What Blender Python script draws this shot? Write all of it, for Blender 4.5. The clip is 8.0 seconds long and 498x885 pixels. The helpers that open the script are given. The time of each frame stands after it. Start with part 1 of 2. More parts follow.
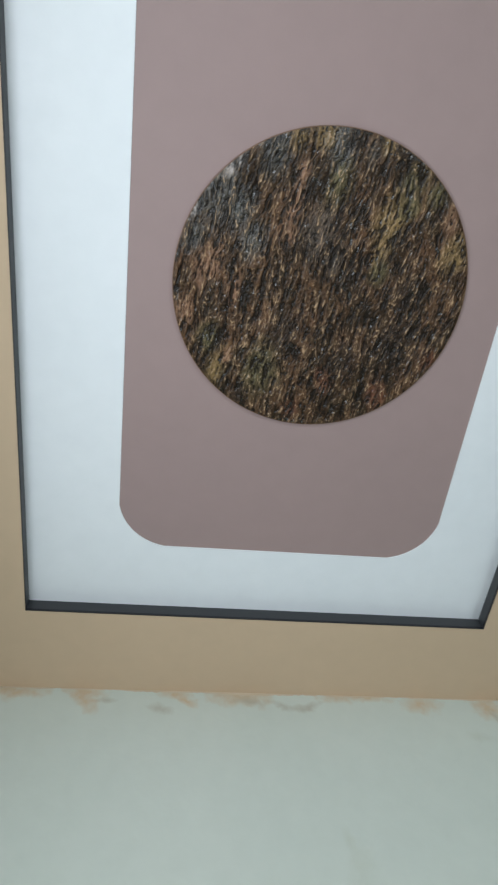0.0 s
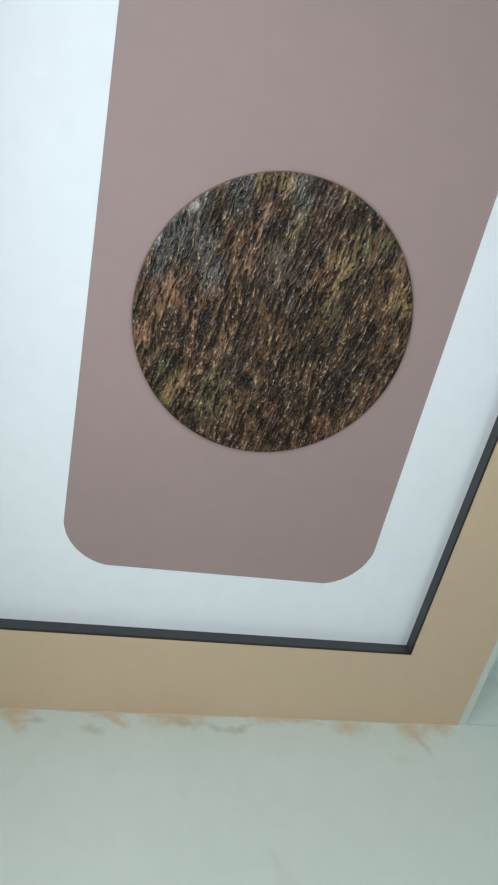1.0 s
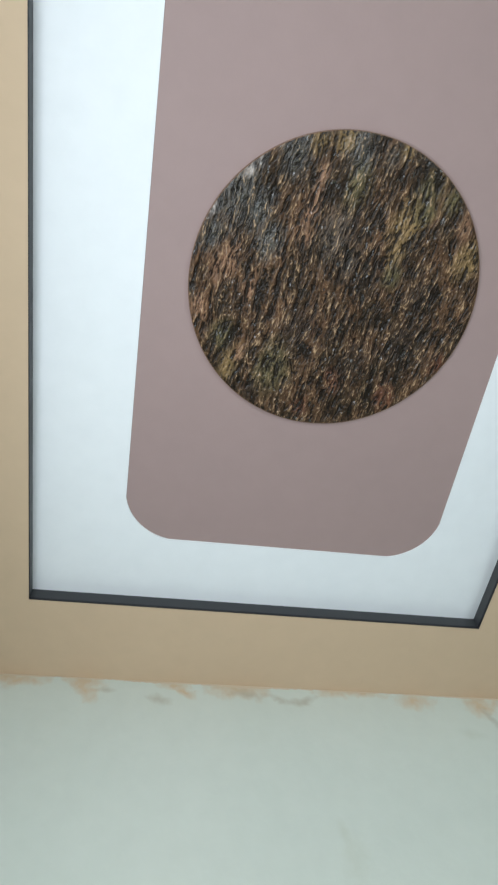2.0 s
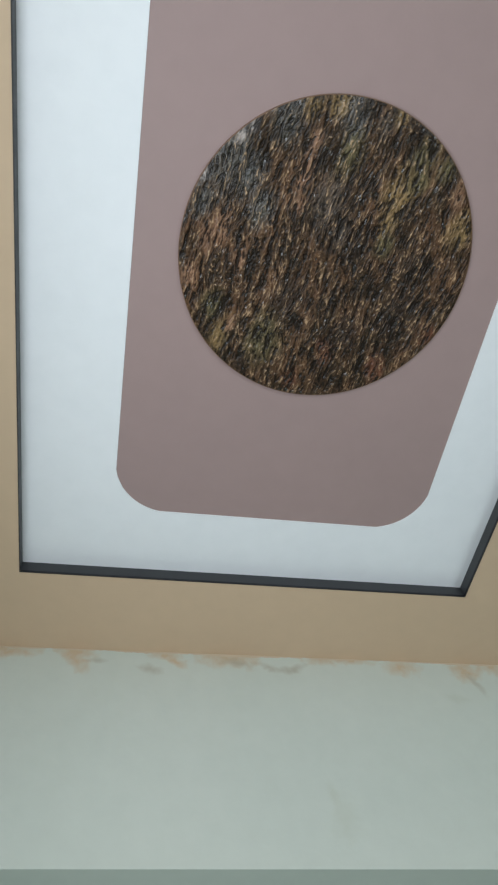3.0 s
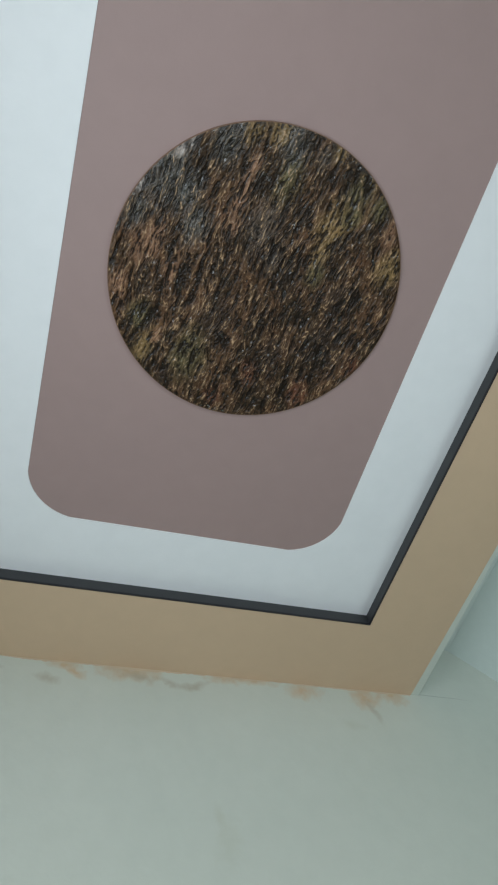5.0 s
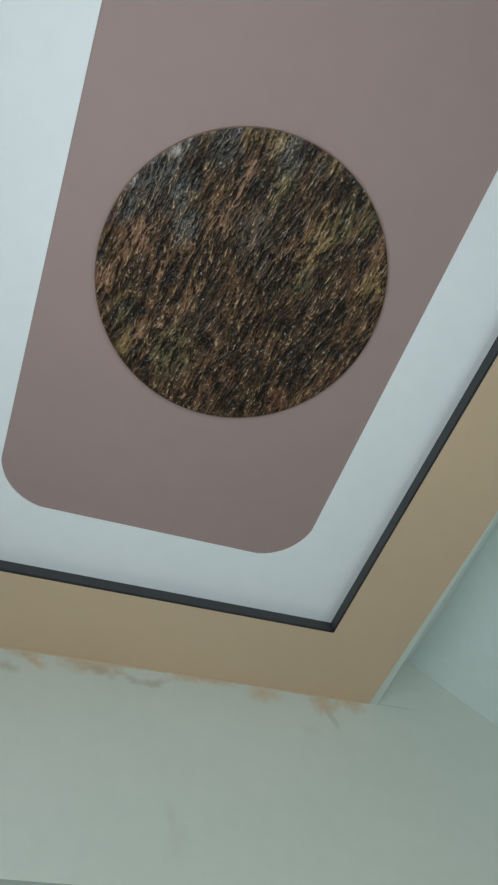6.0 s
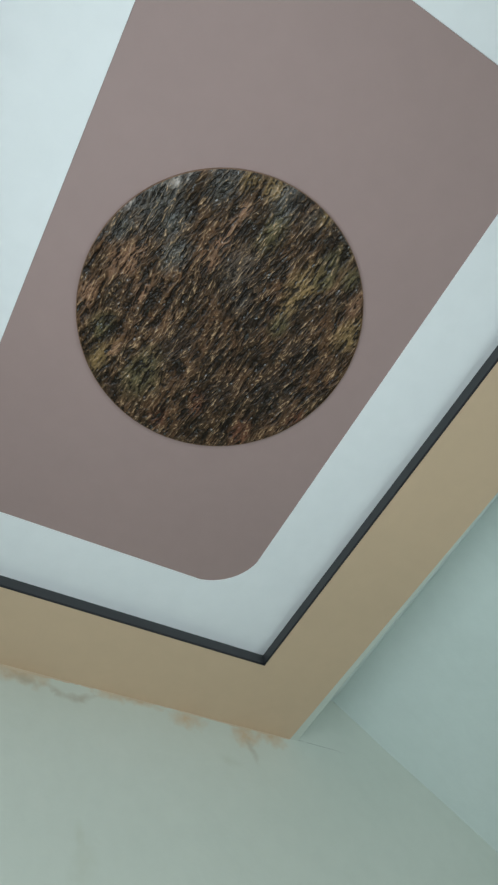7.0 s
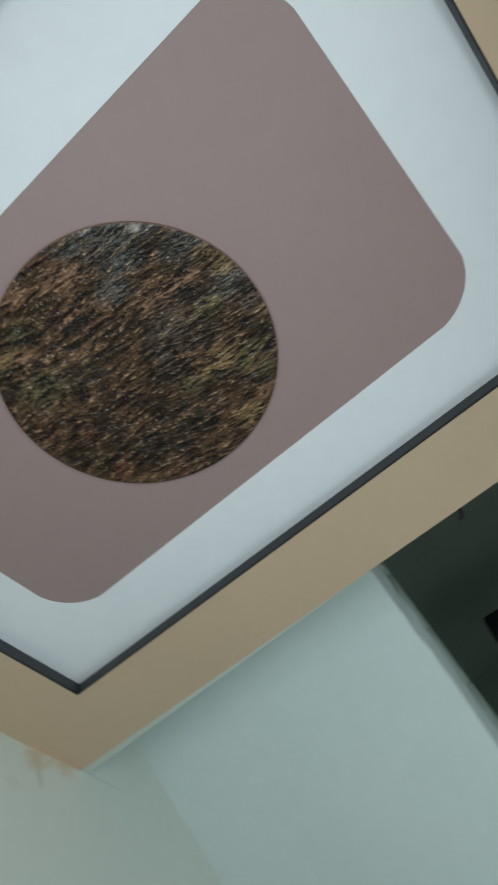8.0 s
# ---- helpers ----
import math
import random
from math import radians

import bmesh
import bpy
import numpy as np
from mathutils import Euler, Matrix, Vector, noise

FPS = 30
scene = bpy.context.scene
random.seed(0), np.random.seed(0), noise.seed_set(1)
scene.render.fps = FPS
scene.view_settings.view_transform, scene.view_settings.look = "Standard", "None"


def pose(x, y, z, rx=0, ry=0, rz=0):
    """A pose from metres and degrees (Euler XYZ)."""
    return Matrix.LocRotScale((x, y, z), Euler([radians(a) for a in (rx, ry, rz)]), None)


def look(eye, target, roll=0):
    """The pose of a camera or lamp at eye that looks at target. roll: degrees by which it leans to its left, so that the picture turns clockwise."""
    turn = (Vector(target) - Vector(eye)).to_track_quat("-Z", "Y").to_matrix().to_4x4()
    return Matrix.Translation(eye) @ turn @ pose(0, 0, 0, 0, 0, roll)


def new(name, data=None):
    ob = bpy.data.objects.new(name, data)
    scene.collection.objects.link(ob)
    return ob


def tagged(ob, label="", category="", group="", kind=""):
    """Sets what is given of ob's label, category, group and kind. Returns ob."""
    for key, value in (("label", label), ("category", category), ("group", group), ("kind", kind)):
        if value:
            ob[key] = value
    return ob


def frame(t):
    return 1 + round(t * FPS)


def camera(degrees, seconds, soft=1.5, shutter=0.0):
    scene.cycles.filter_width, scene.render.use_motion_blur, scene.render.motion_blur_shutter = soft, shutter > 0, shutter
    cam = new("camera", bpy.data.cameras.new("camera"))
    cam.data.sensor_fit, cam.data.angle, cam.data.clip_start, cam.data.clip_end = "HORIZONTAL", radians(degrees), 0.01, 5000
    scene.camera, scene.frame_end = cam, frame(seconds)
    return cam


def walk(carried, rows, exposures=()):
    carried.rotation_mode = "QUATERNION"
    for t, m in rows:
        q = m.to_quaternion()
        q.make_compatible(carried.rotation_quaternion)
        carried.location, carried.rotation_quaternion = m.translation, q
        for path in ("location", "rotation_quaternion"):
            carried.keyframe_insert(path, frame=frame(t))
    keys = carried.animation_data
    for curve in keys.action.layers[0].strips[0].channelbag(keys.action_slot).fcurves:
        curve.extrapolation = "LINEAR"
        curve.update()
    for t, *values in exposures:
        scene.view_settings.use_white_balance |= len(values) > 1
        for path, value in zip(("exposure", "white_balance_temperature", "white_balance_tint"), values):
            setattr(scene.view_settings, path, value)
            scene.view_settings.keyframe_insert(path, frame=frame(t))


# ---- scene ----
cam = camera(41.85, 8.0, soft=2.2, shutter=0.4)
PATH = [
    (0.0, -0.4163, -0.4461, 1.2421, 152.812, 4.085, -6.766),
    (0.5, -0.4332, -0.4806, 1.2588, 150.987, 6.576, -9.161),
    (1.0, -0.4749, -0.4885, 1.2088, 153.795, 7.919, -11.969),
    (1.5, -0.4981, -0.5140, 1.1947, 154.121, 5.128, -10.360),
    (1.7, -0.4841, -0.4867, 1.2287, 153.439, 4.187, -8.925),
    (2.8, -0.4944, -0.4416, 1.2259, 149.999, 4.854, -8.872),
    (3.0, -0.5059, -0.4531, 1.2362, 149.575, 5.462, -9.254),
    (3.5, -0.4776, -0.4593, 1.2471, 149.749, 6.162, -10.615),
    (4.0, -0.4488, -0.4789, 1.2516, 149.577, 6.823, -12.906),
    (4.5, -0.4394, -0.4833, 1.2450, 149.344, 7.192, -14.151),
    (4.7, -0.4328, -0.4910, 1.2479, 149.450, 7.147, -15.068),
    (5.8, -0.4172, -0.4922, 1.2359, 149.511, 6.814, -19.374),
    (6.0, -0.4187, -0.5159, 1.2471, 148.872, 6.539, -20.591),
    (6.5, -0.4503, -0.5361, 1.2566, 148.944, 6.560, -24.254),
    (7.0, -0.4671, -0.5553, 1.2397, 149.538, 6.374, -29.148),
    (7.5, -0.5145, -0.6013, 1.2525, 149.300, 6.338, -35.942),
    (7.8, -0.5630, -0.6368, 1.2596, 149.287, 6.616, -43.057),
    (8.0, -0.5696, -0.6760, 1.2551, 148.825, 6.347, -49.089),
]
walk(cam, [(t, pose(x, y, z, rx, ry, rz)) for t, x, y, z, rx, ry, rz in PATH],
     exposures=[(0.0, -0.05, 6500, 9), (0.5, 0.0, 6500, 8.5), (1.0, 0.08, 6550, 8), (1.7, 0.24, 6550, 8), (2.8, -0.07, 6610, 9.5), (4.0, -0.15, 6600, 8.5), (6.0, -0.40, 6630, 5), (7.0, -0.24, 6580, 3), (8.0, -0.43, 6500, 4.5)])

# ---- sizes, in metres ----
TOP = 3.2                 # painted middle field of the ceiling
BOARD = TOP - 0.0030      # underside of the white board
SOFFIT = TOP - 0.063      # underside of the beige border
WHITE = (-0.902, 0.861, -1.283, 1.256)   # x0, x1, y0, y1 of the white tray
FIELD = (-0.584, 0.585, -0.982, 0.984)   # brown field
ROOM_W, ROOM_E, ROOM_S, ROOM_N = -1.27, 1.2285, -1.68, 1.6506
EAST = 6.25               # far wall of the stair hall
STAIR_S, STAIR_N = 0.06, 1.6506
STAIR_X, SKEW = 1.50, 0.032   # where the flat slab turns into the slope, and its drift along y
SLAB = 3.44               # underside of the storey's concrete slab, above the false ceiling
SLOPE = 0.8146            # fall of the stair flight
LINTEL = 2.293
UPPER = 6.0               # ceiling of the storey above the stairs

# ---- daylight ----
world = bpy.data.worlds.new("daylight")
scene.world = world
world.use_nodes = True
wn = world.node_tree.nodes
sky = wn.new("ShaderNodeTexSky")
sky.sky_type, sky.sun_disc = "NISHITA", False
sky.sun_elevation, sky.sun_rotation = radians(40), radians(250)
wn["Background"].inputs["Strength"].default_value = 0.1
world.node_tree.links.new(sky.outputs["Color"], wn["Background"].inputs["Color"])


def window_or_fill_light(name, m, w, h, watts, colour):
    lamp = bpy.data.lights.new(name, "AREA")
    lamp.shape, lamp.size, lamp.size_y, lamp.energy, lamp.color = "RECTANGLE", w, h, watts, colour
    ob = new(name, lamp)
    ob.matrix_world = m
    return ob


WIN_Y, WIN_Z, WIN_W, WIN_H = -0.15, 1.46, 1.8, 1.7
SOUTH_X, SOUTH_W = -0.58, 1.1
HALL_FILL_X, HALL_FILL_W, HALL_FILL_H = 1.80, 1.1, 2.05
window_or_fill_light("window_daylight", look((ROOM_W - 0.1, WIN_Y, WIN_Z), (0, WIN_Y + 0.20, WIN_Z + 1.0)), WIN_W, WIN_H, 38, (0.815, 0.905, 1.0))
# fill from an unseen south opening, added to even out wall and soffit
window_or_fill_light("south_fill_light", look((SOUTH_X, ROOM_S - 0.1, WIN_Z), (SOUTH_X + 0.1, 0, WIN_Z + 0.9)), SOUTH_W, WIN_H, 24, (0.815, 0.905, 1.0))
# fill from an unseen hall opening, added to brighten the stair soffit
window_or_fill_light("hall_fill_light", look((HALL_FILL_X, ROOM_S - 0.1, 1.05), (HALL_FILL_X, 0, 0.95)), HALL_FILL_W, HALL_FILL_H, 40, (0.80, 0.92, 1.0))


# ---- materials ----
def material(name, base, rough=0.7, spec=0.4):
    m = bpy.data.materials.new(name)
    m.use_nodes = True
    b = m.node_tree.nodes["Principled BSDF"]
    b.inputs["Base Color"].default_value = (*base, 1)
    b.inputs["Roughness"].default_value = rough
    b.inputs["Specular IOR Level"].default_value = spec
    return m, m.node_tree.nodes, m.node_tree.links, b


def coords(n, k, rot=(0, 0, 0), scale=(1, 1, 1), out="Object"):
    tc, mp = n.new("ShaderNodeTexCoord"), n.new("ShaderNodeMapping")
    mp.inputs["Rotation"].default_value = rot
    mp.inputs["Scale"].default_value = scale
    k.new(tc.outputs[out], mp.inputs["Vector"])
    return mp.outputs["Vector"]


def noise_tex(n, k, vec, scale, detail=4, rough=0.55, distort=0.0):
    t = n.new("ShaderNodeTexNoise")
    t.inputs["Scale"].default_value, t.inputs["Detail"].default_value = scale, detail
    t.inputs["Roughness"].default_value, t.inputs["Distortion"].default_value = rough, distort
    k.new(vec, t.inputs["Vector"])
    return t.outputs["Fac"]


def spread(n, k, val, a, b, lo=0.0, hi=1.0):
    r = n.new("ShaderNodeMapRange")
    r.inputs["From Min"].default_value, r.inputs["From Max"].default_value = a, b
    r.inputs["To Min"].default_value, r.inputs["To Max"].default_value = lo, hi
    k.new(val, r.inputs["Value"])
    return r.outputs["Result"]


def mixed(n, k, fac, a, b):
    x = n.new("ShaderNodeMix")
    x.data_type = "RGBA"
    for sock, v in ((x.inputs[0], fac), (x.inputs[6], a), (x.inputs[7], b)):
        if isinstance(v, (int, float)):
            sock.default_value = v
        elif isinstance(v, tuple):
            sock.default_value = (*v, 1)
        else:
            k.new(v, sock)
    return x.outputs[2]


def times(n, k, a, b, op="MULTIPLY"):
    x = n.new("ShaderNodeMath")
    x.operation = op
    for sock, v in ((x.inputs[0], a), (x.inputs[1], b)):
        if isinstance(v, (int, float)):
            sock.default_value = v
        else:
            k.new(v, sock)
    return x.outputs[0]


def relief(n, k, b, height, strength, dist):
    u = n.new("ShaderNodeBump")
    u.inputs["Strength"].default_value, u.inputs["Distance"].default_value = strength, dist
    k.new(height, u.inputs["Height"])
    k.new(u.outputs["Normal"], b.inputs["Normal"])


def paint(name, base, second, rough, fine=90.0, broad=1.6, bump=0.12):
    """Rolled wall paint: broad cloudy tone, fine roller grain."""
    m, n, k, b = material(name, base, rough, 0.35)
    v = coords(n, k)
    cloud = spread(n, k, noise_tex(n, k, v, broad, 5, 0.6), 0.3, 0.7)
    speck = spread(n, k, noise_tex(n, k, v, 14.0, 4), 0.35, 0.75)
    tone = mixed(n, k, times(n, k, cloud, 0.7), base, second)
    dusty = mixed(n, k, times(n, k, speck, 0.18), tone, tuple(c * 0.86 for c in second))
    k.new(dusty, b.inputs["Base Color"])
    k.new(spread(n, k, cloud, 0, 1, rough - 0.06, rough + 0.08), b.inputs["Roughness"])
    relief(n, k, b, noise_tex(n, k, v, fine, 4), bump, 0.004)
    return m


M_BROWN = paint("mauve_brown_emulsion", (0.368, 0.258, 0.243), (0.343, 0.244, 0.232), 0.55, 120, 1.2, 0.05)
M_WHITE = paint("white_ceiling_paint", (0.85, 0.85, 0.86), (0.81, 0.82, 0.835), 0.55, 120, 1.4, 0.05)
M_BEIGE = paint("beige_ceiling_paint", (0.615, 0.445, 0.30), (0.575, 0.42, 0.285), 0.6, 110, 2.0, 0.08)
M_EDGE = paint("thin_beige_overpaint", (0.585, 0.475, 0.345), (0.55, 0.44, 0.315), 0.7, 90, 6.0, 0.1)
M_DARK = paint("charcoal_trim_paint", (0.034, 0.036, 0.039), (0.044, 0.046, 0.049), 0.45, 140, 8.0, 0.06)
M_WALL = paint("pale_mint_wall_paint", (0.58, 0.615, 0.555), (0.52, 0.57, 0.51), 0.75, 45, 1.7, 0.2)
M_STAIR = paint("pale_blue_green_plaster", (0.67, 0.735, 0.705), (0.625, 0.70, 0.67), 0.75, 40, 1.3, 0.25)
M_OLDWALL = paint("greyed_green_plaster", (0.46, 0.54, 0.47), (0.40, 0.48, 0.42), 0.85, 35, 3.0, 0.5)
# darker copy of the green plaster, with the recess's shade in its colour
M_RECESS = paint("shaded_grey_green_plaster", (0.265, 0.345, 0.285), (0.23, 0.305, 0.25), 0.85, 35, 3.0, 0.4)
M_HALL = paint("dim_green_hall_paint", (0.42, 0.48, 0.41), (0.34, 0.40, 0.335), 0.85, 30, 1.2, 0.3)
M_OLDCRACK = paint("dusty_crack", (0.16, 0.18, 0.16), (0.11, 0.13, 0.115), 0.9, 60, 20, 0.3)
M_FLOOR = paint("pale_stone_floor_tile", (0.74, 0.73, 0.715), (0.68, 0.67, 0.655), 0.35, 60, 2.5, 0.05)
M_BLACK = paint("matt_black_enamel", (0.012, 0.011, 0.014), (0.02, 0.018, 0.022), 0.5, 80, 6.0, 0.1)


def marked_wall(name, base, second):
    """The same wall paint, with the painter's beige smears, grey dabs and faint scuffs feathered into it."""
    m, n, k, b = material(name, base, 0.75, 0.35)
    v = coords(n, k)
    cloud = spread(n, k, noise_tex(n, k, v, 1.7, 5, 0.6), 0.3, 0.7)
    speck = spread(n, k, noise_tex(n, k, v, 14.0, 4), 0.35, 0.75)
    col = mixed(n, k, times(n, k, cloud, 0.7), base, second)
    col = mixed(n, k, times(n, k, speck, 0.18), col, tuple(c * 0.86 for c in second))
    ragged = noise_tex(n, k, v, 30, 3, 0.45, 0.3)
    beige, thin, faint = ((0.54, 0.41, 0.275), 0.92), ((0.40, 0.37, 0.30), 0.65), ((0.42, 0.43, 0.33), 0.22)
    # x, height under the beige border, half width, half height, lean, paint
    for x, dz, w, h, lean, (tint, cover) in (
            (-0.680, 0.020, 0.090, 0.040, 4, beige), (-0.688, 0.055, 0.040, 0.085, -46, beige),
            (-0.593, 0.054, 0.040, 0.017, 4, thin), (-0.389, 0.088, 0.062, 0.028, 14, thin),
            (-0.285, 0.050, 0.055, 0.022, 26, beige), (-0.330, 0.018, 0.08, 0.026, 8, beige),
            (-0.077, 0.022, 0.16, 0.055, 4, beige), (-0.03, 0.045, 0.08, 0.026, 10, thin),
            (0.159, 0.072, 0.075, 0.024, 2, thin), (0.222, 0.056, 0.050, 0.020, -26, thin), (0.098, 0.056, 0.050, 0.020, 26, thin),
            (0.690, 0.030, 0.090, 0.056, 2, beige), (0.46, 0.006, 0.13, 0.026, 2, beige),
            (0.985, 0.036, 0.085, 0.075, 16, beige), (1.008, 0.105, 0.019, 0.062, -24, thin),
            (1.120, 0.020, 0.085, 0.046, 4, beige), (0.895, 0.190, 0.062, 0.024, 4, faint),
            (-0.93, 0.016, 0.14, 0.036, 0, beige), (-1.1, 0.026, 0.16, 0.06, 3, beige), (0.33, 0.012, 0.09, 0.03, 3, beige),
            (0.262, 0.605, 0.022, 0.060, -6, faint), (0.290, 0.690, 0.06, 0.10, 5, faint)):
        tc, mp = n.new("ShaderNodeTexCoord"), n.new("ShaderNodeMapping")
        mp.vector_type = "TEXTURE"
        mp.inputs["Location"].default_value = (x, ROOM_N, SOFFIT - dz)
        mp.inputs["Rotation"].default_value = (0, radians(lean), 0)
        mp.inputs["Scale"].default_value = (w, 1.0, h)
        k.new(tc.outputs["Object"], mp.inputs["Vector"])
        ln = n.new("ShaderNodeVectorMath")
        ln.operation = "LENGTH"
        k.new(mp.outputs["Vector"], ln.inputs[0])
        edge = times(n, k, times(n, k, ragged, 1.35), ln.outputs["Value"], "SUBTRACT")
        col = mixed(n, k, spread(n, k, edge, -0.42, 0.62, 0.0, cover), col, tint)
    k.new(col, b.inputs["Base Color"])
    k.new(spread(n, k, cloud, 0, 1, 0.69, 0.83), b.inputs["Roughness"])
    relief(n, k, b, noise_tex(n, k, v, 45, 4), 0.2, 0.004)
    return m


M_NORTH = marked_wall("pale_mint_wall_with_smears", (0.585, 0.615, 0.555), (0.545, 0.585, 0.525))


def disc_material():
    """Varnished bark-like relief: mottled pigments, shade painted dark into the hollows by height, crest highlights
    painted tan.
    """
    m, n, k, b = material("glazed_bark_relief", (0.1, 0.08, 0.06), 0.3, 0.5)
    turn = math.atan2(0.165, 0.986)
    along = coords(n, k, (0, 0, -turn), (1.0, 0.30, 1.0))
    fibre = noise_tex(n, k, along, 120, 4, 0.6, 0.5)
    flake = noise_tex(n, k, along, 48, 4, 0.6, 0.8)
    pigment_and_glints, height, crest, gloss = [n.new("ShaderNodeAttribute") for i in range(4)]
    pigment_and_glints.attribute_name, height.attribute_name, crest.attribute_name, gloss.attribute_name = "pigment_and_glints", "height", "crest", "gloss"
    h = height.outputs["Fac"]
    col = mixed(n, k, spread(n, k, flake, 0.40, 0.62, 0.0, 0.45), pigment_and_glints.outputs["Color"], (0.045, 0.029, 0.017))
    # shade of the hollows, put into the colour by relief height
    hollow_shade = spread(n, k, h, 0.36, 0.56, 0.93, 0.0)
    col = mixed(n, k, hollow_shade, col, (0.011, 0.007, 0.0045))
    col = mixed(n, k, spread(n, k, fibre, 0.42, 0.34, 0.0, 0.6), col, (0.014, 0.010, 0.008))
    # highlights along the ridges, painted in as tan
    crest_highlight = times(n, k, crest.outputs["Fac"], spread(n, k, fibre, 0.42, 0.56, 0.1, 0.90))
    crest_highlight = times(n, k, crest_highlight, spread(n, k, h, 0.50, 0.72))
    col = mixed(n, k, crest_highlight, col, (0.54, 0.345, 0.20))
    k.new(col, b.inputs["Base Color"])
    drops = spread(n, k, noise_tex(n, k, coords(n, k, (0, 0, -turn), (1.0, 0.55, 1.0)), 75, 3, 0.6), 0.60, 0.69)
    shine = times(n, k, drops, gloss.outputs["Fac"], "MAXIMUM")
    k.new(spread(n, k, shine, 0, 1, 0.25, 0.13), b.inputs["Roughness"])
    k.new(spread(n, k, shine, 0, 1, 0.20, 1.4), b.inputs["Specular IOR Level"])
    relief(n, k, b, noise_tex(n, k, along, 170, 4, 0.65), 0.28, 0.004)
    return m


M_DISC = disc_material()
M_RIM = paint("tan_board_edge", (0.22, 0.12, 0.07), (0.12, 0.07, 0.045), 0.6, 60, 20, 0.3)


# ---- mesh helpers ----
def mesh_object(name, bm, mat, parent=None, smooth=False):
    bmesh.ops.recalc_face_normals(bm, faces=bm.faces)
    me = bpy.data.meshes.new(name)
    bm.to_mesh(me)
    bm.free()
    me.materials.append(mat)
    if smooth:
        me.polygons.foreach_set("use_smooth", [True] * len(me.polygons))
    ob = new(name, me)
    if parent:
        ob.parent = parent
    return ob


def part(name, bm, mat, parent, label="", smooth=False):
    return tagged(mesh_object(name, bm, mat, parent, smooth), label)


def add_box(bm, x0, x1, y0, y1, z0, z1, bevel=0.0):
    vs = [bm.verts.new(p) for p in ((x0, y0, z0), (x1, y0, z0), (x1, y1, z0), (x0, y1, z0), (x0, y0, z1), (x1, y0, z1), (x1, y1, z1), (x0, y1, z1))]
    fs = [bm.faces.new([vs[i] for i in q]) for q in ((3, 2, 1, 0), (4, 5, 6, 7), (0, 1, 5, 4), (1, 2, 6, 5), (2, 3, 7, 6), (3, 0, 4, 7))]
    if bevel:
        bmesh.ops.bevel(bm, geom=list({e for f in fs for e in f.edges}), offset=bevel, segments=2, affect="EDGES")
    return bm


def boxes(*list_of):
    bm = bmesh.new()
    for b in list_of:
        add_box(bm, *b)
    return bm


def prism(bm, outline, axis, a, b):
    """A solid from a flat outline, drawn out from a to b along an axis."""
    def at(p, h):
        return {"x": (h, p[0], p[1]), "y": (p[0], h, p[1]), "z": (p[0], p[1], h)}[axis]
    lo, hi = [bm.verts.new(at(p, a)) for p in outline], [bm.verts.new(at(p, b)) for p in outline]
    bm.faces.new(lo[::-1])
    bm.faces.new(hi)
    for i in range(len(outline)):
        j = (i + 1) % len(outline)
        bm.faces.new((lo[i], lo[j], hi[j], hi[i]))
    return bm


def ring(bm, outer, inner, z0, z1, inner_top=None):
    """A flat frame between two outlines with the same number of corners; its inner side may lean."""
    n = len(outer)
    v = [[bm.verts.new((*p, z)) for p in line] for line, z in ((outer, z0), (outer, z1), (inner, z0), (inner_top or inner, z1))]
    for i in range(n):
        j = (i + 1) % n
        for a, b in ((0, 2), (1, 3), (0, 1), (2, 3)):
            bm.faces.new((v[a][i], v[a][j], v[b][j], v[b][i]))
    return bm


def rounded(x0, x1, y0, y1, reach, seg=10, span=70):
    """A rectangle whose corners are flat arcs that meet the sides at a slight angle."""
    half = radians(span / 2)
    r = reach * math.sqrt(0.5) / math.sin(half)
    inset = reach / 2 + r * math.cos(half) * math.sqrt(0.5)
    pts = []
    for cx, cy, a in ((x1 - inset, y1 - inset, 45), (x0 + inset, y1 - inset, 135), (x0 + inset, y0 + inset, 225), (x1 - inset, y0 + inset, 315)):
        for i in range(seg + 1):
            t = radians(a) + half * (2 * i / seg - 1)
            pts.append((cx + r * math.cos(t), cy + r * math.sin(t)))
    return pts


def square_like(x0, x1, y0, y1, seg=10):
    """The rectangle's corners, each repeated in small steps so that it pairs with a rounded outline."""
    pts = []
    for cx, cy in ((x1, y1), (x0, y1), (x0, y0), (x1, y0)):
        sx, sy = (1 if cx == x1 else -1), (1 if cy == y1 else -1)
        for i in range(seg + 1):
            f = (i - seg / 2) / (seg / 2) * 0.12
            first_x = sx * sy > 0
            if f < 0:
                pts.append((cx, cy + sy * f) if first_x else (cx + sx * f, cy))
            else:
                pts.append((cx - sx * f, cy) if first_x else (cx, cy - sy * f))
    return pts


# ---- ceiling ----
ceiling = tagged(mesh_object("ceiling", boxes((ROOM_W - 0.2, ROOM_E, ROOM_S - 0.2, ROOM_N + 0.25, TOP, SLAB - 0.002)), M_BROWN),
                 "smooth mauve-brown painted ceiling field with rounded corners", "ceiling", kind="structure")
bm = ring(bmesh.new(), square_like(WHITE[0] - 0.03, WHITE[1] + 0.03, WHITE[2] - 0.03, WHITE[3] + 0.03), rounded(*FIELD, 0.165), BOARD, TOP + 0.002)
white = tagged(mesh_object("ceiling_white_board", bm, M_WHITE), "white painted ceiling board framing the brown field", "ceiling", kind="structure")


def rect(x0, x1, y0, y1):
    return [(x1, y1), (x0, y1), (x0, y0), (x1, y0)]


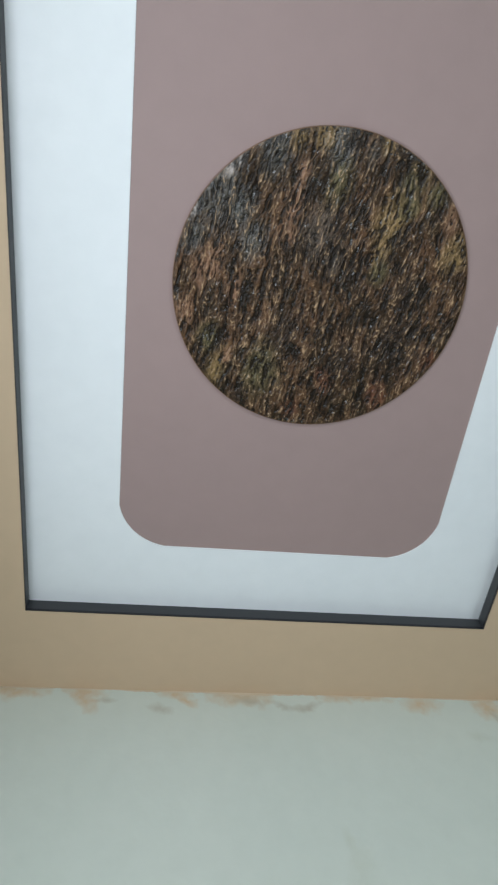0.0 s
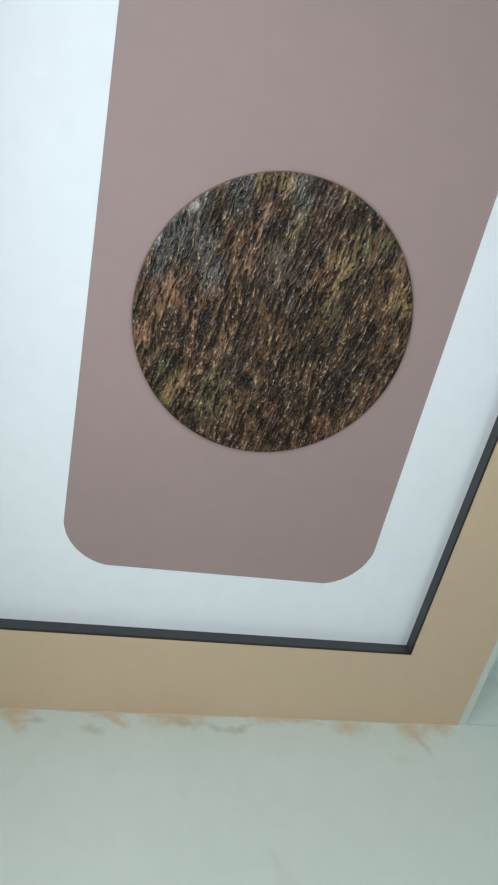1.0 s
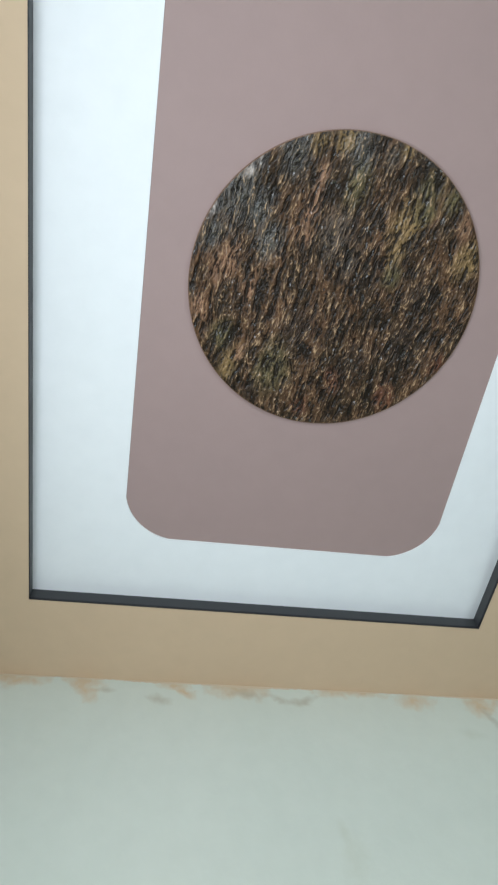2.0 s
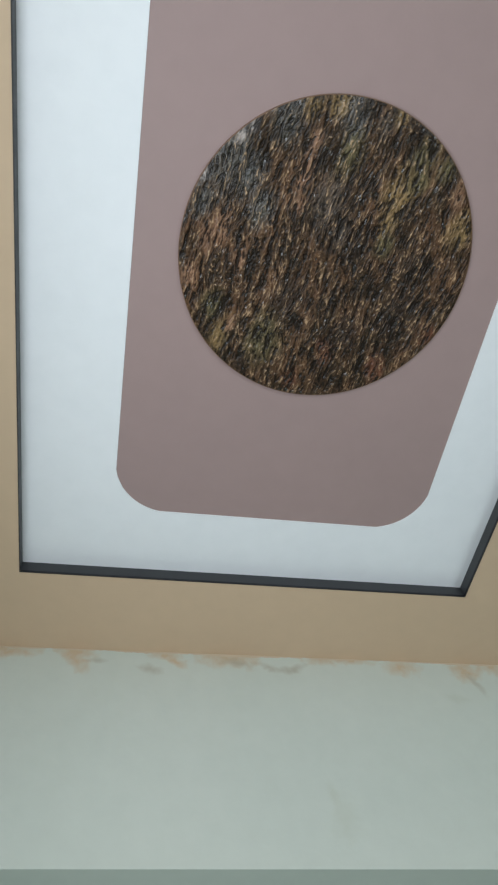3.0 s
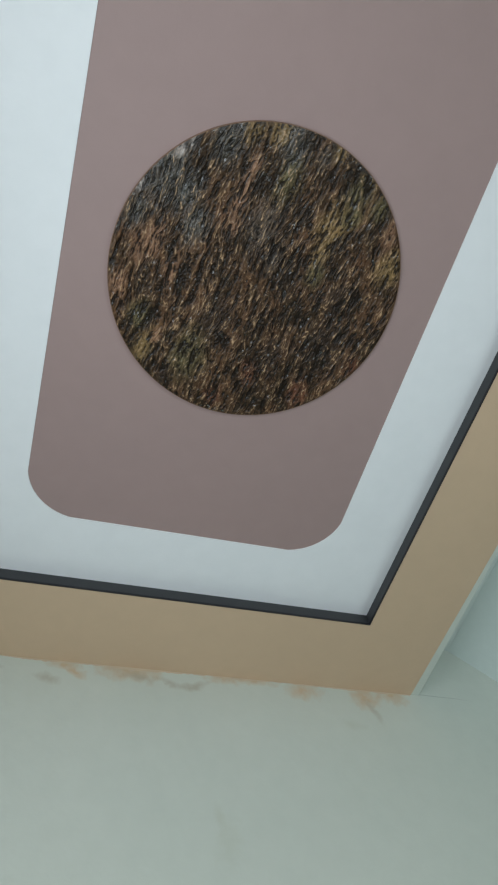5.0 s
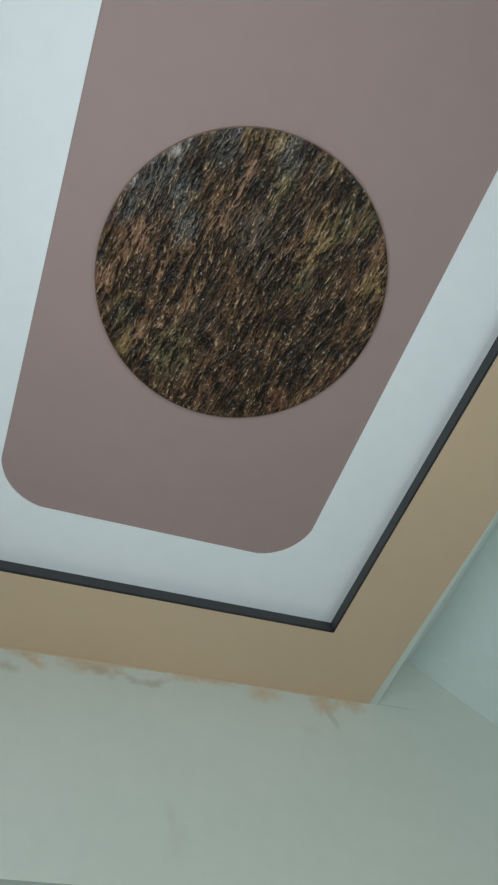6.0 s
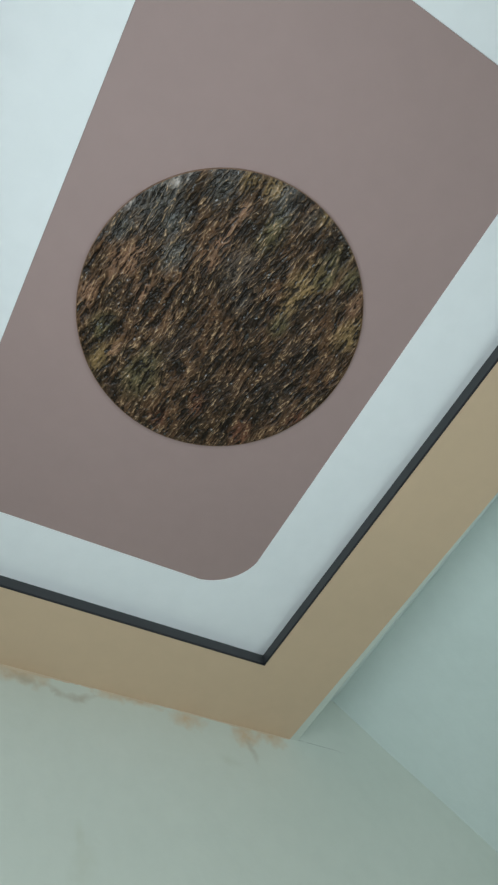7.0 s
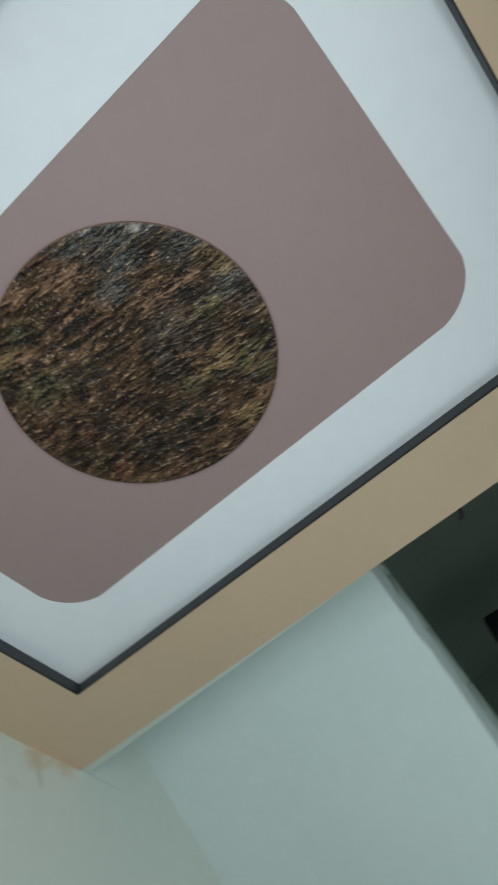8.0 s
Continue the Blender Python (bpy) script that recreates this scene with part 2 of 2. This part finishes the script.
bm = ring(bmesh.new(), rect(WHITE[0] - 0.02, WHITE[1] + 0.02, WHITE[2] - 0.02, WHITE[3] + 0.02), rect(*WHITE), SOFFIT + 0.002, BOARD + 0.001,
          rect(WHITE[0] - 0.0024, WHITE[1] + 0.0070, WHITE[2] - 0.0043, WHITE[3] + 0.0074))
tagged(mesh_object("ceiling_trim", bm, M_DARK), "charcoal black painted step around the white ceiling tray", "trim", kind="structure")
bm = ring(bmesh.new(), rect(WHITE[0] - 0.0025, WHITE[1] + 0.004, WHITE[2] - 0.004, WHITE[3] + 0.004), rect(WHITE[0] + 0.0002, WHITE[1] - 0.0005, WHITE[2] + 0.0005, WHITE[3] - 0.0005), SOFFIT - 0.0015, SOFFIT + 0.006)
tagged(mesh_object("ceiling_trim_lip", bm, M_BLACK), "thin black lower lip of the ceiling tray", "trim", kind="structure")
bm = ring(bmesh.new(), [(ROOM_E, ROOM_N + 0.1), (ROOM_W - 0.1, ROOM_N + 0.1), (ROOM_W - 0.1, ROOM_S - 0.1), (ROOM_E - 0.014, ROOM_S - 0.1)], rect(WHITE[0] - 0.001, WHITE[1] + 0.001, WHITE[2] - 0.001, WHITE[3] + 0.001), SOFFIT, TOP + 0.001,
          rect(WHITE[0] - 0.012, WHITE[1] + 0.012, WHITE[2] - 0.012, WHITE[3] + 0.014))
tagged(mesh_object("ceiling_border", bm, M_BEIGE), "beige painted dropped border of the false ceiling", "ceiling", kind="structure")


# ---- round medallion ----
# mottled pigments and painted glints on the medallion: colour, weight, then x, y and reach of each patch
PIGMENTS_AND_GLINTS = (
    ((0.072, 0.079, 0.072), 0.65, ((-0.333, -0.257, 0.080), (-0.279, -0.212, 0.055), (-0.194, -0.359, 0.050), (-0.395, -0.124, 0.036), (-0.010, -0.399, 0.052), (-0.23, -0.13, 0.04))),
    ((0.31, 0.20, 0.085), 0.75, ((-0.128, -0.413, 0.030), (-0.063, -0.429, 0.032), (0.121, -0.423, 0.024), (0.175, -0.225, 0.052), (0.164, -0.152, 0.036), (0.384, -0.140, 0.042), (-0.297, 0.278, 0.044))),
    ((0.33, 0.175, 0.105), 0.75, ((-0.104, -0.322, 0.024), (-0.113, -0.275, 0.028), (-0.117, -0.215, 0.024), (-0.120, -0.144, 0.026), (-0.355, -0.047, 0.040), (-0.269, 0.239, 0.020), (-0.42, 0.095, 0.028), (0.341, -0.242, 0.030), (-0.27, 0.02, 0.03))),
    ((0.145, 0.125, 0.060), 0.75, ((-0.006, -0.306, 0.048), (0.205, -0.329, 0.044), (-0.154, 0.269, 0.062), (0.166, -0.071, 0.028), (0.215, -0.266, 0.030), (-0.33, 0.18, 0.04), (0.29, -0.30, 0.03))),
    ((0.17, 0.062, 0.036), 0.7, ((0.060, 0.299, 0.034), (0.035, 0.265, 0.024), (0.383, 0.189, 0.030), (-0.045, 0.396, 0.030), (0.23, 0.33, 0.04))),
    ((0.100, 0.082, 0.068), 0.7, ((-0.039, -0.161, 0.060), (0.080, -0.391, 0.028), (-0.213, -0.374, 0.020), (0.02, -0.09, 0.04))),
    ((0.030, 0.021, 0.017), 0.75, ((0.010, -0.420, 0.026), (0.177, -0.395, 0.026), (0.260, -0.013, 0.048), (-0.217, 0.360, 0.028), (0.252, 0.154, 0.080), (0.085, -0.036, 0.040), (0.10, 0.22, 0.05), (-0.10, 0.13, 0.05))),
    # gloss near the rim, painted as pale patches
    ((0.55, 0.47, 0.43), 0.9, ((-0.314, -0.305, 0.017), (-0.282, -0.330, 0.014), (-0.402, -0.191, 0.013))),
)


def bark(x, y):
    """Relief height of the wrinkled, flaked surface at a place on the medallion, and two slow noises for its pigments."""
    ux, uy = 0.165, -0.986
    a, c = x * ux + y * uy, x * uy - y * ux
    sway = noise.noise((c * 5, a * 4, 6.1))
    lump = noise.noise((c * 17, a * 9, 1.3))
    w = noise.noise((c * 42, a * 24, 4.4))
    c2 = c + 0.014 * sway + 0.006 * lump + 0.0022 * w
    a2 = a + 0.012 * noise.noise((c * 50, a * 14, 2.2))
    fold = 1.0 - abs(noise.noise((c2 * 60, a2 * 12, 3.1))) * 2.6
    streak = 1.0 - abs(noise.noise((c2 * 90, a2 * 11, 5.5))) * 2.6
    crease = 1.0 - abs(noise.noise((c2 * 135, a2 * 44, 8.2))) * 2.4
    dist, pts = noise.voronoi((c2 * 66 + 0.8 * w, a2 * 21 + 0.7 * w, 0.5))
    chip = math.sin(pts[0][0] * 12.9 + pts[0][1] * 78.2) * 43758.5
    chip -= math.floor(chip)
    tip = math.sin(pts[0][0] * 39.3 + pts[0][1] * 11.1) * 2417.3
    tip -= math.floor(tip)
    lean = (c2 * 66 + 0.8 * w - pts[0][0]) * (chip - 0.5) + (a2 * 21 + 0.7 * w - pts[0][1]) * (tip - 0.5)
    h = 0.47 + 0.15 * (fold - 0.35) + 0.12 * (streak - 0.35) + 0.15 * (crease - 0.35) + 0.20 * (tip - 0.5) + 0.34 * lean + 0.05 * lump + 0.17 * noise.noise((c2 * 240, a2 * 140, 5.7))
    return min(1.0, max(0.0, h)), lump, w, max(0.0, 0.25 * fold + 0.2 * streak + 0.55 * crease)


def hand_cut(t):
    """The medallion's outline is a touch flat on one side."""
    return 1.0 - 0.0065 * max(0.0, math.cos(t + radians(38))) ** 2


def medallion():
    thing = new("ceiling_medallion")
    tagged(thing, "round glossy dark brown bark-textured medallion on the ceiling", "ceiling medallion")
    R, rings_, segs, thick = 0.449, 300, 1080, 0.008
    verts, faces, data = [(0.0, 0.0, -thick)], [], [(0.5, 0.0, 0.0, 0.0)]
    for i in range(1, rings_ + 1):
        r = R * (i / rings_) ** 0.7
        fade = min(1.0, (R - r) / 0.010)
        for j in range(segs):
            t = 2 * math.pi * j / segs
            x, y = r * hand_cut(t) * math.cos(t), r * hand_cut(t) * math.sin(t)
            data.append(bark(x, y))
            verts.append((x, y, -thick - 0.0120 * data[-1][0] * (0.3 + 0.7 * fade)))
    for j in range(segs):
        faces.append((0, 1 + (j + 1) % segs, 1 + j))
    for i in range(rings_ - 1):
        o, p = 1 + i * segs, 1 + (i + 1) * segs
        for j in range(segs):
            q = (j + 1) % segs
            faces.append((o + j, o + q, p + q, p + j))
    me = bpy.data.meshes.new("relief_face")
    me.from_pydata(verts, [], faces)
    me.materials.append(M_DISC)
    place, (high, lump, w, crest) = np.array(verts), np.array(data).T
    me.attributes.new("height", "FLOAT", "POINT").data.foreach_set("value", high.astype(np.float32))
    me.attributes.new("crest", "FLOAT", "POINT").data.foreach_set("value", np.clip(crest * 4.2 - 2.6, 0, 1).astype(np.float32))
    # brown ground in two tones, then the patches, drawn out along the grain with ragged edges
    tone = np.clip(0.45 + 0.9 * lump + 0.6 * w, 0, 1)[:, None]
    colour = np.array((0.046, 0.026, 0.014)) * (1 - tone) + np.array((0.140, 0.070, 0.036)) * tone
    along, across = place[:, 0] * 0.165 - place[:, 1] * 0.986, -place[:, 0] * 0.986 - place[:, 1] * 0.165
    for tint, weight, patches in PIGMENTS_AND_GLINTS:
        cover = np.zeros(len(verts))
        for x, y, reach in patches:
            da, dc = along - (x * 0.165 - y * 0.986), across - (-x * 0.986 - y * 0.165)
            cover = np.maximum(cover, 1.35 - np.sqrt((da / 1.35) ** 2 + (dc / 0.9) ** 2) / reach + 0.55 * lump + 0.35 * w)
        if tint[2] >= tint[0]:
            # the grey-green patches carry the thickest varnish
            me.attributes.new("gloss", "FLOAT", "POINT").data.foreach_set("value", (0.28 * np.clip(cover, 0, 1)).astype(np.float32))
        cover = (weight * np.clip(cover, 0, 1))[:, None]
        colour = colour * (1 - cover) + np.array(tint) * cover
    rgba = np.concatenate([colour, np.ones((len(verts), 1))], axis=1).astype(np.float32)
    me.attributes.new("pigment_and_glints", "FLOAT_COLOR", "POINT").data.foreach_set("color", rgba.ravel())
    me.polygons.foreach_set("use_smooth", [True] * len(me.polygons))
    me.update()
    new("relief_face", me).parent = thing
    n = 180
    turns = [2 * math.pi * i / n for i in range(n)]
    circle = [[(r * hand_cut(t) * math.cos(t), r * hand_cut(t) * math.sin(t)) for t in turns] for r in (0.4515, 0.444)]
    part("rim", ring(bmesh.new(), circle[0], circle[1], -0.0085, 0.0), M_RIM, thing, "thin tan board edge")
    thing.matrix_world = pose(0, 0, TOP)
    return thing


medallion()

# ---- walls and floor ----
tagged(mesh_object("floor", boxes((ROOM_W - 0.2, EAST + 0.2, ROOM_S - 0.2, ROOM_N + 0.45, -0.12, 0.0)), M_FLOOR), "plain pale stone tiled floor", "floor", kind="structure")
wall_north = tagged(mesh_object("wall_north", prism(bmesh.new(), [(ROOM_W - 0.2, LINTEL + 0.022), (EAST + 0.2, LINTEL - 0.094), (EAST + 0.2, UPPER), (ROOM_W - 0.2, UPPER)], "y", ROOM_N, ROOM_N + 0.23), M_NORTH),
                    "pale mint green painted wall with beige paint smears along its top", "wall", kind="structure")
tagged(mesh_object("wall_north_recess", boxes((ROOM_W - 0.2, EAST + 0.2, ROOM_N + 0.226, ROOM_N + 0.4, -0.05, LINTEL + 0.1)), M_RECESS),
       "green plaster wall set back under the lintel, its shade put into a darker colour", "wall", kind="structure")
x, a, b2 = ROOM_W, WIN_Y - WIN_W / 2, WIN_Y + WIN_W / 2
z0, z1 = WIN_Z - WIN_H / 2, WIN_Z + WIN_H / 2
tagged(mesh_object("wall_west", boxes((x - 0.2, x, ROOM_S - 0.2, a, 0, TOP), (x - 0.2, x, b2, ROOM_N + 0.4, 0, TOP), (x - 0.2, x, a, b2, 0, z0), (x - 0.2, x, a, b2, z1, TOP)), M_WALL),
       "pale mint green wall with a window opening", "wall", kind="structure")
# openings cut for the two added fill lamps
a, b2 = HALL_FILL_X - HALL_FILL_W / 2, HALL_FILL_X + HALL_FILL_W / 2
c, d = SOUTH_X - SOUTH_W / 2, SOUTH_X + SOUTH_W / 2
tagged(mesh_object("wall_south", boxes((ROOM_W, c, ROOM_S - 0.2, ROOM_S, 0, TOP), (c, d, ROOM_S - 0.2, ROOM_S, 0, z0), (c, d, ROOM_S - 0.2, ROOM_S, z1, TOP), (d, a, ROOM_S - 0.2, ROOM_S, 0, TOP), (b2, EAST + 0.2, ROOM_S - 0.2, ROOM_S, 0, UPPER), (a, b2, ROOM_S - 0.2, ROOM_S, HALL_FILL_H, UPPER)), M_WALL),
       "pale mint green wall with two unseen openings added for fill light", "wall", kind="structure")
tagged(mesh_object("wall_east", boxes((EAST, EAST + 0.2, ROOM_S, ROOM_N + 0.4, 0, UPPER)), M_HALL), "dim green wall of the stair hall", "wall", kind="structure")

# the stair hall goes up past the edge of the false ceiling
NZ = TOP - 0.046
bm = prism(bmesh.new(), [(ROOM_W - 0.2, ROOM_S - 0.2), (ROOM_E - 0.002, ROOM_S - 0.2), (ROOM_E - 0.002, STAIR_S), (STAIR_X + SKEW * STAIR_S, STAIR_S), (STAIR_X + SKEW * STAIR_N, STAIR_N), (ROOM_W - 0.2, STAIR_N)], "z", SLAB, SLAB + 0.14)
tagged(mesh_object("ceiling_slab", bm, M_STAIR), "pale green plastered concrete slab above the false ceiling", "ceiling", kind="structure")
bm = prism(bmesh.new(), [(ROOM_E - 0.012, 0.10), (ROOM_E - 0.003, 0.10), (ROOM_E + 0.040, ROOM_N), (ROOM_E - 0.012, ROOM_N)], "z", SOFFIT + 0.001, SOFFIT + 0.06)
tagged(mesh_object("ceiling_margin", bm, M_WALL), "narrow pale green margin along the false ceiling edge", "ceiling", kind="structure")
# out of view: pale face added to reflect light onto the stair soffit
tagged(mesh_object("ceiling_bounce_strip", boxes((ROOM_E + 0.0005, ROOM_E + 0.008, ROOM_S, ROOM_N - 0.001, SOFFIT + 0.064, SLAB - 0.003)), M_STAIR),
       "unseen pale strip on the false ceiling edge, added to bounce light onto the stairs", "ceiling", kind="structure")
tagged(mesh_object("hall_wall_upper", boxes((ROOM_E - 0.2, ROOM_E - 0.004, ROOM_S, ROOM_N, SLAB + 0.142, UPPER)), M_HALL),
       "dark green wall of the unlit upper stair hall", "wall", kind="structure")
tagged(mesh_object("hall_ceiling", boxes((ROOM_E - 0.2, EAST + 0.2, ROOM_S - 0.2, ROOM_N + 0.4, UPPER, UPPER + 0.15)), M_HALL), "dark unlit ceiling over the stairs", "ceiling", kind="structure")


def staircase():
    """A concrete flight seen from below: sloping soffit, stepped top, plastered side."""
    thing = new("staircase")
    tagged(thing, "plastered concrete stair flight seen from below, pale blue-green underside", "staircase")
    going = 0.245
    rise = going * SLOPE
    x0, z0 = STAIR_X + 0.001, SLAB
    run = (SLAB - 0.01) / SLOPE
    waist = 0.24
    n = int(run / going)
    # waist slab, cut in lengths so that its plaster can lie a little uneven
    bm = bmesh.new()
    cols, rows_ = 60, 30
    grid = []
    for side in (0, 1):
        layer = []
        for i in range(cols + 1):
            line = []
            for j in range(rows_ + 1):
                f = j / rows_
                y = STAIR_S + (STAIR_N + 0.002 - STAIR_S) * f
                far = (run - 0.05) * (i / cols) ** 1.3
                x = x0 + SKEW * y + far
                if j == 0:
                    y += 0.016 * noise.noise((x * 5, 0.3, 0)) + 0.008 * noise.noise((x * 19, 2.3, 0))
                z = z0 - SLOPE * far + (waist * side if side else (0.006 * noise.noise((x * 3, y * 3, 1)) + 0.003 * noise.noise((x * 9, y * 9, 4))) * min(1.0, 8 * far))
                line.append(bm.verts.new((x, y, z)))
            layer.append(line)
        grid.append(layer)
    for side in (0, 1):
        g = grid[side]
        for i in range(cols):
            for j in range(rows_):
                bm.faces.new((g[i][j], g[i + 1][j], g[i + 1][j + 1], g[i][j + 1]))
    lo, hi = grid
    for i in range(cols):
        for j in (0, rows_):
            bm.faces.new((lo[i][j], lo[i + 1][j], hi[i + 1][j], hi[i][j]))
    for j in range(rows_):
        for i in (0, cols):
            bm.faces.new((lo[i][j], lo[i][j + 1], hi[i][j + 1], hi[i][j]))
    part("waist_slab", bm, M_STAIR, thing, "pale blue-green plastered sloping underside")
    step = prism(bmesh.new(), [(0, 0), (0, rise), (going, 0)], "y", STAIR_S + 0.012, STAIR_N - 0.004)
    first = part("step", step, M_OLDWALL, thing, "grey-green plastered step")
    first.location = (x0 + 0.06, 0, z0 + waist - 0.03)
    for i in range(1, n - 1):
        s = new("step", first.data)
        s.parent = thing
        s.location = (x0 + 0.06 + i * going, 0, z0 + waist - 0.03 - i * rise)
    return thing


staircase()

# ---- paint edge and crack on the north wall ----
# uneven lower edge of the beige coat, brushed a little way down the wall
bm = bmesh.new()
last = None
for i in range(321):
    x = ROOM_W + (ROOM_E - 0.006 - ROOM_W) * i / 320
    d = 0.005 + 0.011 * max(0.0, noise.noise((x * 4.3, 1.7, 0)) + 0.25) + 0.006 * noise.noise((x * 17, 4.1, 0)) + 0.004 * noise.noise((x * 60, 9.1, 0))
    pair = [bm.verts.new((x, ROOM_N - 0.0008, SOFFIT + 0.002)), bm.verts.new((x, ROOM_N - 0.0008, SOFFIT - max(0.002, d)))]
    if last:
        bm.faces.new((last[0], pair[0], pair[1], last[1]))
    last = pair
part("paint_edge", bm, M_EDGE, wall_north, "ragged brushed edge of beige paint")


def crack_line(x):
    return NZ - 0.012 - 0.0145 * (x - ROOM_E) + 0.005 * noise.noise((x * 14, 0, 2)) + 0.002 * noise.noise((x * 50, 0, 7))


# hairline crack where the north wall meets the plaster beside the stairs
bm = bmesh.new()
last = None
for i in range(61):
    x = ROOM_E + 0.002 + 0.34 * i / 60
    z = crack_line(x)
    w = 0.0013 * (1 - 0.85 * i / 60) * (0.7 + 0.6 * abs(noise.noise((x * 30, 3, 3)))) * max(0.1, min(1.0, 0.7 + 2.2 * noise.noise((x * 5.3, 8, 3))))
    pair = [bm.verts.new((x, ROOM_N - 0.0015, z + w)), bm.verts.new((x, ROOM_N - 0.0015, z - w))]
    if last:
        bm.faces.new((last[0], pair[0], pair[1], last[1]))
    last = pair
part("crack", bm, M_OLDCRACK, wall_north, "thin dark hairline crack")

# ---- upper stair hall ----
tagged(mesh_object("hall_beam", boxes((4.0, 4.3, ROOM_S, 0.19, 4.5, 4.87, 0.01)), M_BLACK), "black painted beam across the dark stair hall", "beam", kind="structure")


def wire_stub():
    """A short bent end of black cable at the edge of the false ceiling."""
    bm = bmesh.new()
    line = [Vector((0.0, 0.0, 0.01)), Vector((0.008, 0.0, 0.0)), Vector((0.016, 0.004, -0.012)), Vector((0.018, 0.010, -0.026)), Vector((0.013, 0.016, -0.034))]
    rings_ = []
    for i, p in enumerate(line):
        t = (line[min(i + 1, 4)] - line[max(i - 1, 0)]).normalized()
        u = t.cross(Vector((0, 1, 0.2))).normalized()
        w = t.cross(u)
        rings_.append([bm.verts.new(p + 0.009 * (math.cos(a) * u + math.sin(a) * w)) for a in [k * math.pi / 5 for k in range(10)]])
    for a, b in zip(rings_, rings_[1:]):
        for i in range(10):
            bm.faces.new((a[i], a[(i + 1) % 10], b[(i + 1) % 10], b[i]))
    bm.faces.new(rings_[0])
    bm.faces.new(rings_[-1])
    ob = mesh_object("cable_end", bm, M_BLACK, smooth=True)
    ob.location = (ROOM_E, -0.461, SOFFIT + 0.012)
    return tagged(ob, "short bent black cable end at the false ceiling edge", "cable")


wire_stub()
